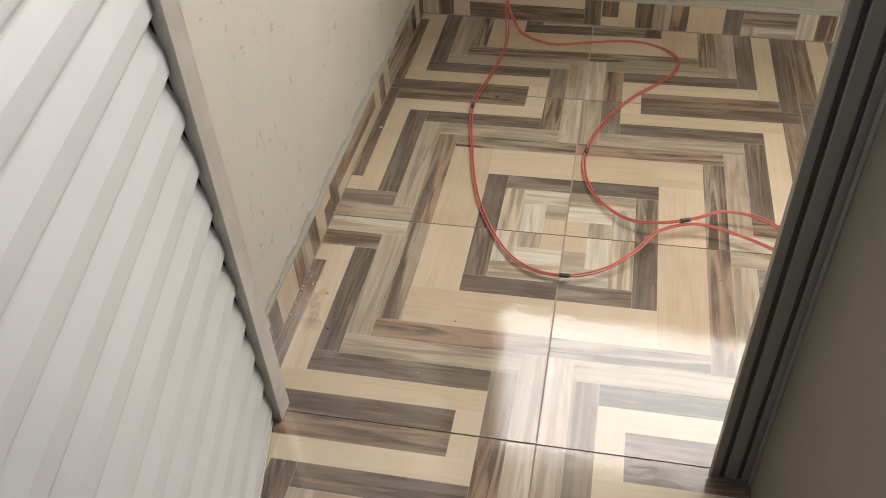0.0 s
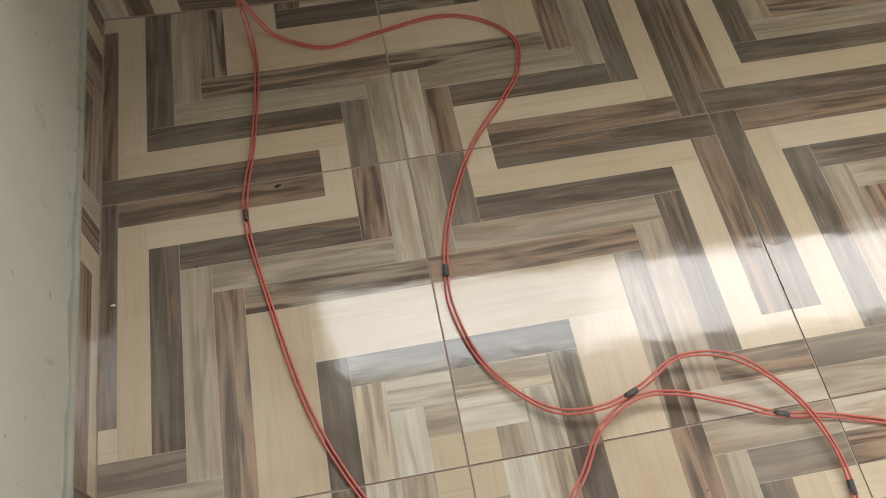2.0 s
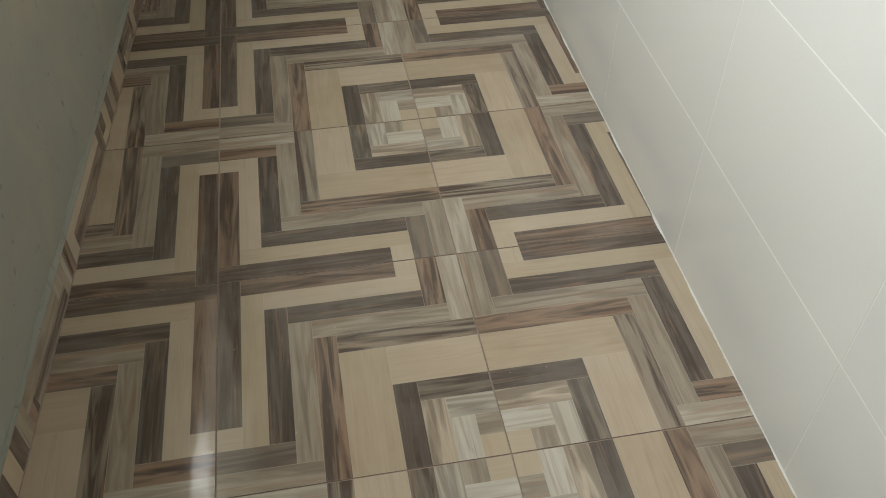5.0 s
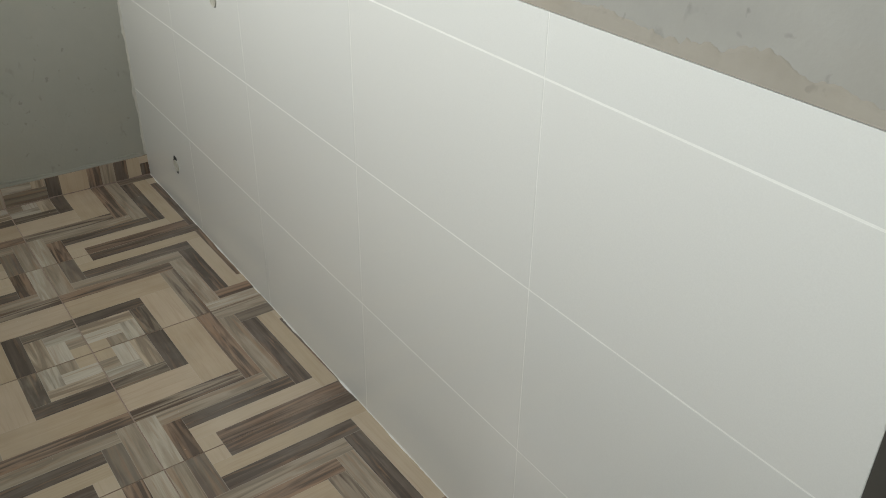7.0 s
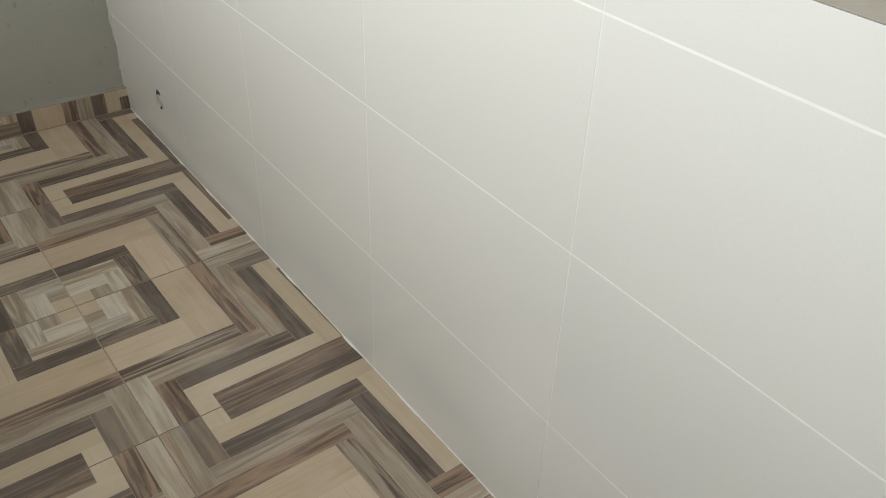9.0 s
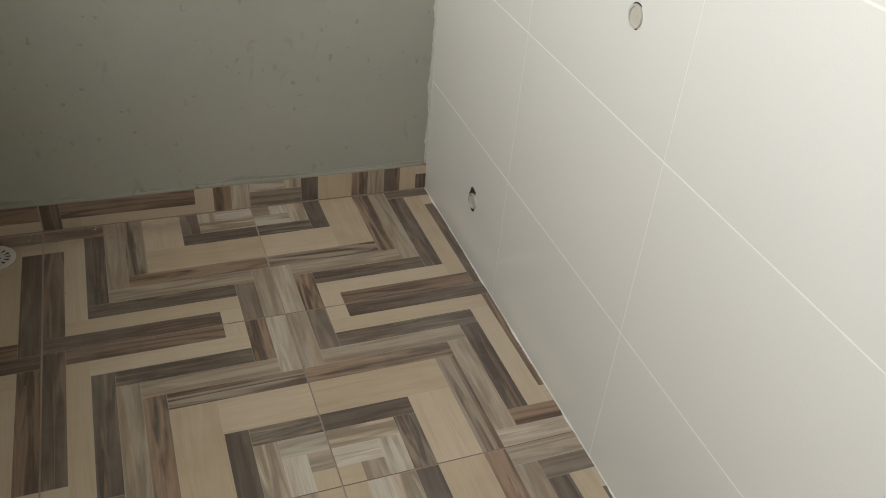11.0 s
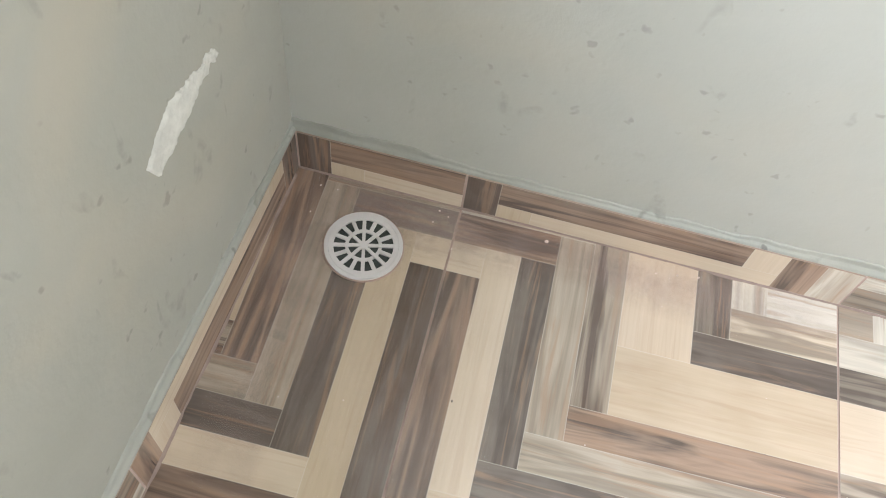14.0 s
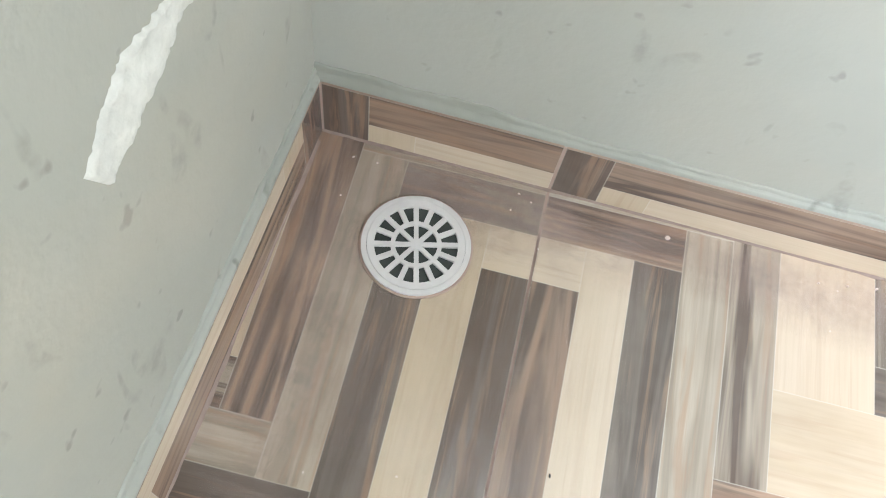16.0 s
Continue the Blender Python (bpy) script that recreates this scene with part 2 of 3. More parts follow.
def add_tube(bm, path, radius, sides=7):
    rings = []
    for i, p in enumerate(path):
        d = (path[min(i + 1, len(path) - 1)] - path[max(i - 1, 0)]).normalized()
        side = d.cross(Vector((0.13, 0.21, 0.97))).normalized()
        up = side.cross(d)
        rings.append([bm.verts.new(p + radius * (math.cos(a) * side + math.sin(a) * up)) for a in [2 * math.pi * k / sides for k in range(sides)]])
    for a, b in zip(rings, rings[1:]):
        for k in range(sides):
            bm.faces.new((a[k], a[(k + 1) % sides], b[(k + 1) % sides], b[k])).smooth = True
    bm.faces.new(rings[0][::-1])
    bm.faces.new(rings[-1])


def spline(points, steps=10):
    """Catmull-Rom through the points."""
    ps = [Vector(p) for p in points]
    ps = [2 * ps[0] - ps[1], *ps, 2 * ps[-1] - ps[-2]]
    out = []
    for a, b, c, d in zip(ps, ps[1:], ps[2:], ps[3:]):
        for k in range(steps):
            t = k / steps
            out.append(0.5 * (2 * b + (c - a) * t + (2 * a - 5 * b + 4 * c - d) * t * t + (3 * b - a - 3 * c + d) * t ** 3))
    return out + [ps[-2]]


# ---- walls ----
T, T_NORTH = 0.15, 0.27  # wall thickness
xa, xb = X_WEST - 0.008, X_EAST + 0.034

bm = bmesh.new()
add_box(bm, xa - T, south_y(xa) - 0.16, -0.1, xa, 1.36, CEIL)
wall_west = thing("wall_west", bm, M_PLASTER_WARM, "plastered wall with grey-green stains above a tile skirting", "wall", kind="structure")

bm = bmesh.new()
add_prism(bm, [(east_x(-0.8) + 0.010, -0.8), (xb + T, -0.8), (xb + T, 1.25), (east_x(1.25) + 0.010, 1.25)], -0.1, CEIL)
wall_east = thing("wall_east", bm, M_PLASTER, "stained grey plaster wall above a tile skirting", "wall", kind="structure")


def north_run(x0, x1, z0, z1, bm):
    add_prism(bm, [(x0, north_y(x0) + 0.008), (x1, north_y(x1) + 0.008), (x1, north_y(x1) + 0.008 + T_NORTH), (x0, north_y(x0) + 0.008 + T_NORTH)], z0, z1)


bm = bmesh.new()
north_run(xa, xb, -0.1, OPEN_Z0, bm)
north_run(xa, xb, OPEN_Z1, CEIL, bm)
north_run(xa, OPEN_X0, OPEN_Z0, OPEN_Z1, bm)
north_run(OPEN_X1, xb, OPEN_Z0, OPEN_Z1, bm)
wall_north = thing("wall_north", bm, M_PLASTER_DIM, "stained plaster wall with a long high opening", "wall", kind="structure")


def south_run(x0, x1, z0, z1, bm, front=-0.010, thick=T):
    add_prism(bm, [(x0, south_y(x0) + front - thick), (x1, south_y(x1) + front - thick), (x1, south_y(x1) + front), (x0, south_y(x0) + front)], z0, z1)


bm = bmesh.new()
south_run(DOOR_X1, xb, -0.1, CEIL, bm)
south_run(xa, DOOR_X1, DOOR_H, CEIL, bm)
wall_south = thing("wall_south", bm, M_CEMENT, "raw cement wall, white glazed tiles on its lower half", "wall", kind="structure")

# unseen ceiling; its tone is kept dark to cut light bounced onto the floor
bm = box(xa - T, -0.85, CEIL, xb + T, 1.36, CEIL + 0.12)
thing("ceiling", bm, M_CEIL, "unseen ceiling over the room, dark to cut bounced light", "ceiling", kind="structure")

# ---- floor and ground ----
bm = bmesh.new()
add_box(bm, xa, -0.6, -0.06, xb, 1.06, -0.0022)
add_box(bm, xa, -1.73, -0.06, 0.576, -0.6, -0.0022)
floor = thing("floor", bm, M_GROUT, "tiled floor with brown grout joints", "floor", kind="structure")
thing("ground", box(-60, -60, -0.3, 60, 60, -0.064), M_GROUND, "bare cement yard outside the room", "ground", kind="structure")

# added wall, never in view: holds back part of the doorway's sky light
thing("wall_sky_block", box(-4.5, -4.15, -0.1, 4.5, -4.0, 2.7), M_PLASTER, "unseen added plaster wall that blocks sky light at the doorway", "wall", kind="structure")

# ---- door: frame and open leaf ----
frame_y0, frame_y1 = -0.655, -0.5
door_frame = empty("door_1", (-0.1, -0.58, 0), "dark bronze metal door frame, stepped profile", "door frame", kind="structure")
# grooves and inner body use the dark tone: groove shade put into the colour
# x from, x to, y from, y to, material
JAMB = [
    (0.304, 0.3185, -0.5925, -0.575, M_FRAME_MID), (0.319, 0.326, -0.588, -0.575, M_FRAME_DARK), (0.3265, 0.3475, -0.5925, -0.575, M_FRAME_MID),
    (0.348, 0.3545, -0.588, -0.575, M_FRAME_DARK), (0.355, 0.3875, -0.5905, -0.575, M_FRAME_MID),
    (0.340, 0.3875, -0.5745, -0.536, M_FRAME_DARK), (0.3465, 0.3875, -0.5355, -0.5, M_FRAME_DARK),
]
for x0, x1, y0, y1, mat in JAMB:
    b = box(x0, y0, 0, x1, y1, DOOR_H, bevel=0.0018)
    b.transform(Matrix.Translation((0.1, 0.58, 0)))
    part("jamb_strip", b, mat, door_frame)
b = box(DOOR_X0 + 0.0585, -0.6, 0, DOOR_X0 + 0.079, -0.556, DOOR_H, bevel=0.0015)
b.transform(Matrix.Translation((0.1, 0.58, 0)))
part("hinge_jamb", b, M_ALU_EDGE, door_frame, "worn beige aluminium hinge jamb")
# added black filler: the dark of the gap behind the ribs, as colour
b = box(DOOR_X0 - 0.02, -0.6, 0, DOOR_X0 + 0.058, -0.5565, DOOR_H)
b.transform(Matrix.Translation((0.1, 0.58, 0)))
part("gap_shade", b, M_SHADE_DIRT, door_frame, "black strip added as the shade in the hinge gap")
b = box(DOOR_X0, -0.60, DOOR_H - 0.04, DOOR_X1 - 0.085, -0.5, DOOR_H - 0.001, bevel=0.002)
b.transform(Matrix.Translation((0.1, 0.58, 0)))
part("head", b, M_FRAME_DARK, door_frame)


def ribbed_leaf():
    """An aluminium leaf of horizontal ribs, opened square to the wall."""
    leaf = empty("door_leaf", (-0.5215, -0.606, 0.012), "white aluminium door leaf with horizontal ribs, standing open", "door")
    bm = bmesh.new()
    pitch, depth, length, height = 0.0805, 0.0105, 0.80, 2.04
    prof = []
    z = 0.0
    while z < height:
        for f, d in ((0.0, 0.0), (0.04, 0.03), (0.17, 0.9), (0.2, 0.98), (0.24, 1.0), (0.5, 0.9), (0.56, 0.86), (0.96, 0.05)):
            if z + f * pitch <= height:
                prof.append((z + f * pitch, d * depth))
        z += pitch
    n = 9
    rows = []
    for h, d in prof:
        rows.append([bm.verts.new((0.022 + d, -length * i / n, h)) for i in range(n + 1)])
    for a, b in zip(rows, rows[1:]):
        for i in range(n):
            bm.faces.new((a[i], a[i + 1], b[i + 1], b[i]))
    back = [[bm.verts.new((0.0, -length * i / n, h)) for i in range(n + 1)] for h in (prof[0][0], prof[-1][0])]
    for i in range(n):
        bm.faces.new((back[0][i + 1], back[0][i], back[1][i], back[1][i + 1]))
    bm.faces.new([back[0][0]] + [r[0] for r in rows] + [back[1][0]])
    bm.faces.new(([back[0][n]] + [r[n] for r in rows] + [back[1][n]])[::-1])
    bm.faces.new([v for v in back[0]] + [v for v in rows[0][::-1]])
    bm.faces.new([v for v in back[1][::-1]] + [v for v in rows[-1]])
    part("ribbed_panel", bm, M_ALU, leaf)
    leaf.rotation_euler = (0, 0, radians(12))
    part("bottom_rail", box(0.0, -0.80, -0.008, 0.03, -0.0, -0.0005, bevel=0.001), M_ALU_EDGE, leaf, "shiny bare aluminium bottom rail")
    return leaf


ribbed_leaf()
panel = empty("side_panel", (0.385, -0.5925, 0), "dark bronze sheet-metal panel running out beside the door frame", "panel")
part("sheet", box(-0.016, -1.05, 0, 0.0025, -0.012, 2.1, bevel=0.003), M_PANEL, panel)
part("edge_strip", box(-0.020, -0.0115, 0, 0.0025, -0.0005, 2.1, bevel=0.003), M_FRAME_MID, panel, "grey edge strip")

# ---- printed floor tiles ----
CREAM, CREAM2 = (0.55, 0.44, 0.315), (0.61, 0.50, 0.38)
PEACH, PEACH2 = (0.53, 0.415, 0.295), (0.61, 0.49, 0.37)
DARK, DARK2 = (0.112, 0.088, 0.073), (0.19, 0.152, 0.126)
BROWN, BROWN2 = (0.125, 0.09, 0.071), (0.37, 0.255, 0.185)
GREIGE, GREIGE2 = (0.30, 0.247, 0.193), (0.47, 0.39, 0.305)
PALE, PALE2 = (0.60, 0.54, 0.45), (0.69, 0.64, 0.56)
# strips: along ("q" or "p"), p0, p1, q0, q1, tones, streak
STRIPS = [
    ("q", 1, 2, 0, 2, PALE, PALE2, 0.8), ("p", 0, 1, 1, 2, GREIGE2, GREIGE, 0.8), ("q", 0, 1, 0, 1, CREAM, PEACH2, 0.3),
    ("q", 2, 3, 0, 3, CREAM2, BROWN, 0.6), ("p", 0, 2, 2, 3, PALE, BROWN, 0.5),
    ("q", 3, 4, 0, 4, DARK, DARK2, 0.6), ("p", 0, 3, 3, 4, GREIGE, DARK, 0.9),
    ("q", 4, 6, 0, 6, PEACH, PEACH2, 0.3), ("p", 0, 4, 4, 6, PEACH2, PEACH, 0.3),
    ("q", 6, 7, 0, 7, BROWN2, DARK, 0.9), ("p", 0, 6, 6, 7, BROWN, GREIGE2, 0.75),
    ("q", 7, 8, 1, 8, GREIGE, GREIGE2, 0.9), ("p", 1, 7, 7, 8, GREIGE2, GREIGE, 0.9),
    ("q", 8, 9, 2, 9, DARK2, DARK, 0.9), ("p", 2, 8, 8, 9, DARK, DARK2, 0.9),
    ("q", 9, 10, 2, 10, CREAM, CREAM2, 0.3), ("p", 2, 9, 9, 10, CREAM2, CREAM, 0.3),
    ("q", 10, 11, 3, 11, BROWN, DARK2, 0.9), ("p", 3, 10, 10, 11, BROWN, BROWN2, 0.7),
    ("q", 0, 1, 7, 11, GREIGE2, PALE, 0.9), ("q", 1, 2, 8, 11, BROWN, BROWN2, 0.95), ("q", 2, 3, 10, 11, CREAM2, CREAM, 0.3),
    ("p", 7, 11, 0, 1, GREIGE2, GREIGE, 0.9), ("p", 8, 11, 1, 2, DARK2, GREIGE, 0.7), ("p", 10, 11, 2, 3, CREAM2, CREAM, 0.3),
]
GAP = 0.0016


def tile_mesh(name, p0=0.0, p1=11.0, q0=0.0, q1=11.0, thick=0.008, salt=0.0):
    """A tile (or a strip cut from one) lying flat: q along local x, p along local y, the corner p0, q0 at the origin."""
    verts, faces, info, uvs, rims = [], [], [], [], []

    def put(quad, data, uv, rim):
        n = len(verts)
        verts.extend(quad)
        faces.append((n, n + 1, n + 2, n + 3))
        info.append(data)
        uvs.extend(uv)
        rims.extend(rim)

    lim_x, lim_y = (q1 - q0) * STRIP, (p1 - p0) * STRIP
    for k, (along, a0, a1, b0, b1, ta, tb, st) in enumerate(STRIPS):
        c0, c1, d0, d1 = max(a0, p0), min(a1, p1), max(b0, q0), min(b1, q1)
        if c1 - c0 < 0.02 or d1 - d0 < 0.02:
            continue
        x0, x1 = max((d0 - q0) * STRIP, GAP), min((d1 - q0) * STRIP, lim_x - GAP)
        y0, y1 = max((c0 - p0) * STRIP, GAP), min((c1 - p0) * STRIP, lim_y - GAP)
        quad = [(x0, y0, 0), (x1, y0, 0), (x1, y1, 0), (x0, y1, 0)]
        off = (k * 1.37 + salt, k * 0.731 + salt)
        if along == "q":
            uv = [(x + off[0], y + off[1]) for x, y, _ in quad]
            half = ((x1 - x0) / 2, (y1 - y0) / 2)
            rim = [(-half[0], -half[1]), (half[0], -half[1]), (half[0], half[1]), (-half[0], half[1])]
        else:
            uv = [(y + off[0], x + off[1]) for x, y, _ in quad]
            half = ((y1 - y0) / 2, (x1 - x0) / 2)
            rim = [(-half[0], -half[1]), (-half[0], half[1]), (half[0], half[1]), (half[0], -half[1])]
        put(quad, (ta, tb, (*half, 0), st), uv, rim)
    e = GAP
    ring = [(e, e), (lim_x - e, e), (lim_x - e, lim_y - e), (e, lim_y - e)]
    for i in range(4):
        (ax, ay), (bx, by) = ring[i], ring[(i + 1) % 4]
        put([(ax, ay, -thick), (bx, by, -thick), (bx, by, 0), (ax, ay, 0)], ((0.34, 0.245, 0.19), (0.34, 0.245, 0.19), (1, 1, 0), 0.0), [(0, 0)] * 4, [(0, 0)] * 4)
    me = bpy.data.meshes.new(name)
    me.from_pydata(verts, [], faces)
    for key, col in (("grain", uvs), ("rim", rims)):
        layer = me.uv_layers.new(name=key)
        for i, c in enumerate(col):
            layer.data[i].uv = c
    for key, slot in (("tone_a", 0), ("tone_b", 1), ("strip", 2)):
        layer = me.attributes.new(key, "FLOAT_COLOR", "FACE")
        for i, d in enumerate(info):
            layer.data[i].color = (*d[slot], 1)
    layer = me.attributes.new("streak", "FLOAT", "FACE")
    for i, d in enumerate(info):
        layer.data[i].value = d[3]
    me.materials.append(M_TILE)
    return me


FLOOR_TILE = tile_mesh("tile")
CUT_Q, CUT_P = tile_mesh("tile", q0=2.2), tile_mesh("tile", p0=2.2)
rnd = random.Random(4)
for i in range(-1, 6):
    for j in range(-3, 2):
        if j < -1 and i > 0:
            continue
        ax, ay = i + (i % 2), j + (j % 2)
        turn = {(0, 0): 0, (1, 0): 90, (1, 1): 180, (0, 1): 270}[(i % 2, j % 2)]
        me, sx, sy = FLOOR_TILE, 0.0, 0.0
        if j == 1 and i % 2 == 0:
            me, sx = CUT_Q, 2.2 * STRIP
        elif j == 1:
            me, sy = CUT_P, 2.2 * STRIP
        t = new("tile", me)
        t.parent = floor
        t.matrix_basis = pose(ax * TILE, ay * TILE, rnd.uniform(-0.0003, 0.0003), rnd.uniform(-0.02, 0.02), rnd.uniform(-0.02, 0.02), turn) @ Matrix.Translation((sx, sy, 0))

# ---- tile skirting ----
SK_H = 0.086
BANDS = [tile_mesh("skirting_tile", q0=9.36, q1=11.0, thick=0.0075, salt=3.1), tile_mesh("skirting_tile", q0=2.4, q1=4.04, thick=0.0075, salt=5.7), tile_mesh("skirting_tile", q0=6.2, q1=7.84, thick=0.0075, salt=8.3)]


def cut_band(which, length):
    """A shorter piece at a run's end."""
    q0 = (9.36, 2.4, 6.2)[which]
    return tile_mesh("skirting_tile", p0=11 - length / STRIP, q0=q0, q1=q0 + SK_H / STRIP, thick=0.0075, salt=1.9)


def skirting(name, start, along, inward, pieces, label):
    """pieces: (offset along the run, length, band, flipped). Local x up the wall, local y along the run."""
    a = Vector((*along, 0)).normalized()
    n = Vector((-a.y, a.x, 0))
    n = n if n.dot(Vector((*inward, 0))) > 0 else -n
    # mortar bed behind the tiles, which also fills the joints to just under the glaze
    bm = bmesh.new()
    u0, u1 = min(p[0] for p in pieces) - 0.003, max(p[0] + p[1] for p in pieces) + 0.003
    vs = [bm.verts.new(Vector((*start, 0)) + a * u - n * d + Vector((0, 0, z))) for u in (u0, u1) for d in (0.0007, 0.0072) for z in (0.001, SK_H - 0.001)]
    for q in ((0, 1, 3, 2), (4, 6, 7, 5), (0, 4, 5, 1), (2, 3, 7, 6), (0, 2, 6, 4), (1, 5, 7, 3)):
        bm.faces.new([vs[i] for i in q])
    bmesh.ops.recalc_face_normals(bm, faces=bm.faces)
    base = thing(name, bm, M_GROUT, label, "skirting", kind="structure")
    for off, length, band, flip in pieces:
        me = BANDS[band] if abs(length - TILE) < 0.01 else cut_band(band, length)
        ob = new("skirting_tile", me)
        ob.parent = base
        o = Vector((*start, 0.0015)) + a * off
        # upright with the glaze facing into the room
        up = Vector((0, 0, 1))
        if flip:
            o = o + a * length
            ydir = -a
        else:
            ydir = a
        xdir = up
        if xdir.cross(ydir).dot(n) < 0:
            xdir = -up
            o = o + up * SK_H
        m = Matrix((xdir, ydir, n)).transposed().to_4x4()
        m.translation = o
        ob.matrix_basis = m
    return base


x_ne = east_x(north_y(X_EAST))
y_ne, y_nw = north_y(x_ne), north_y(X_WEST)
skirting("baseboard_east", (x_ne, y_ne), (-0.018, -1), (-1, 0), [(0.0, y_ne - TILE, 0, True), (y_ne - TILE, TILE, 0, True), (y_ne, TILE, 1, False)], "skirting cut from wood-print floor tile")
nlen = math.hypot(x_ne - X_WEST, y_ne - y_nw)
skirting("baseboard_north", (X_WEST, y_nw), (x_ne - X_WEST, y_ne - y_nw), (0, -1), [(TILE * k, TILE if TILE * (k + 1) < nlen else nlen - TILE * k, (0, 1, 0, 2, 0, 1, 0)[k], bool(k % 2)) for k in range(7) if nlen - TILE * k > 0.02], "skirting cut from wood-print floor tile")
skirting("baseboard_west", (X_WEST, -0.5), (0, 1), (1, 0), [(-0.075 + TILE * k + 0.0, TILE if k < 2 else y_nw + 0.575 - 2 * TILE, (1, 0, 2)[k], k == 1) for k in range(3)], "skirting cut from wood-print floor tile")

# ---- white wall tiles ----
# courses rise slightly towards the east: bottom and top at x = 1.02, rise per metre
X_SE = east_x(south_y(X_EAST))
ROWS_Z = [(0.004, 0.0, 0.335, 0.016), (0.338, 0.016, 0.7175, 0.015), (0.7205, 0.015, 1.105, 0.013), (1.1088, 0.013, 1.2085, 0.009)]
JOINTS_X = [DOOR_X1, 1.016, 1.624, 2.226, 2.80, X_SE - 0.002]


def course_run(x0, x1, low, high, bm, front, thick):
    """A slab on the south wall whose lower and upper edges rise with x."""
    rings = []
    for x in (x0, x1):
        y = south_y(x) + front
        z0, z1 = low[0] + low[1] * (x - 1.02), high[0] + high[1] * (x - 1.02)
        rings.append([bm.verts.new(p) for p in ((x, y - thick, z0), (x, y, z0), (x, y, z1), (x, y - thick, z1))])
    a, b = rings
    bm.faces.new(a[::-1])
    bm.faces.new(b)
    for i in range(4):
        k = (i + 1) % 4
        bm.faces.new((a[i], a[k], b[k], b[i]))
    bmesh.ops.recalc_face_normals(bm, faces=bm.faces)


grout = bmesh.new()
course_run(DOOR_X1, X_SE, (0.0, 0.0), (1.2085, 0.009), grout, 0.0005, 0.0095)
part("tile_grout", grout, M_WHITE_GROUT, wall_south, "white grout joints")
for z0, s0, z1, s1 in ROWS_Z:
    for x0, x1 in zip(JOINTS_X, JOINTS_X[1:]):
        bm = bmesh.new()
        course_run(x0 + 0.0011, x1 - 0.0011, (z0, s0), (z1, s1), bm, 0.0010, 0.0004)
        bmesh.ops.bevel(bm, geom=[e for e in bm.edges], offset=0.00015, segments=1, affect="EDGES")
        part("wall_tile", bm, M_WHITE_TILE, wall_south, "large white glazed wall tile")

white_edge = bmesh.new()
ys = south_y(X_SE)
rows = []
for k in range(205):
    z = 0.09 + 0.0055 * k
    h = 0.003 + 0.009 * max(0.0, noise.noise(Vector((3.1, 0.4, z * 13.0)))) + 0.006 * max(0.0, noise.noise(Vector((1.1, 5.4, z * 60.0)))) + 0.0015 * noise.noise(Vector((1.1, 5.4, z * 170.0)))
    d = 0.0025 + 0.002 * noise.noise(Vector((8.1, 2.4, z * 40.0)))
    x = east_x(ys) + 0.0096
    rows.append([white_edge.verts.new(p) for p in ((x - 0.010, ys - 0.002, z), (x - 0.0095, ys + 0.0016, z), (x - d - 0.001, ys + 0.5 * h + 0.001, z), (x - 0.6 * d, ys + 0.85 * h + 0.001, z), (x + 0.0008, ys + h + 0.001, z))])
for r, q in zip(rows, rows[1:]):
    for i in range(4):
        white_edge.faces.new((r[i], q[i], q[i + 1], r[i + 1])).smooth = True
bmesh.ops.recalc_face_normals(white_edge, faces=white_edge.faces)
part("corner_filler", white_edge, M_FILLER, wall_south, "ragged white filler along the corner")

# ---- cement smears above the skirting ----


def smear(name, start, end, inward, seed, label, top=0.035):
    """An uneven trowelled strip of cement on the wall just above the skirting."""
    a, b = Vector((*start, 0)), Vector((*end, 0))
    run = (b - a).length
    n = Vector((*inward, 0)).normalized()
    bm = bmesh.new()
    step = 0.006
    steps = int(run / step)
    rows = []
    for k in range(steps + 1):
        p = a.lerp(b, k / steps)
        s = k * step
        h = top * (0.6 + 0.9 * noise.noise(Vector((s * 3.1, seed, 0.3))) + 0.4 * noise.noise(Vector((s * 17.0, seed, 1.3))) + 0.22 * noise.noise(Vector((s * 61.0, seed, 2.3))))
        h = max(0.005, h)
        t = 0.0024 + 0.0014 * noise.noise(Vector((s * 11.0, seed, 5.0)))
        prof = [(-0.002, 0.0072), (0.0025, 0.0074), (0.0045 + 0.1 * h, 0.0052 + t * 0.3)]
        for f in (0.3, 0.45, 0.6, 0.75, 0.88):
            lump = noise.noise(Vector((s * 38.0, seed + f * h * 60.0, 7.0))) + 0.6 * noise.noise(Vector((s * 95.0, seed + f * h * 140.0, 3.0)))
            prof.append((f * h + 0.004, max(0.0006, 0.0008 + t * (1.0 - 0.35 * f) + 0.0014 * lump)))
        prof += [(h + 0.004, 0.0008 + 0.3 * t), (h + 0.0046, -0.0004)]
        rows.append([bm.verts.new(p + n * d + Vector((0, 0, SK_H + z))) for z, d in prof])
    for r, q in zip(rows, rows[1:]):
        for i in range(len(r) - 1):
            f = bm.faces.new((r[i], q[i], q[i + 1], r[i + 1]))
            f.smooth = True
    bmesh.ops.recalc_face_normals(bm, faces=bm.faces)
    return thing(name, bm, M_SMEAR, label, "cement smear", kind="structure")


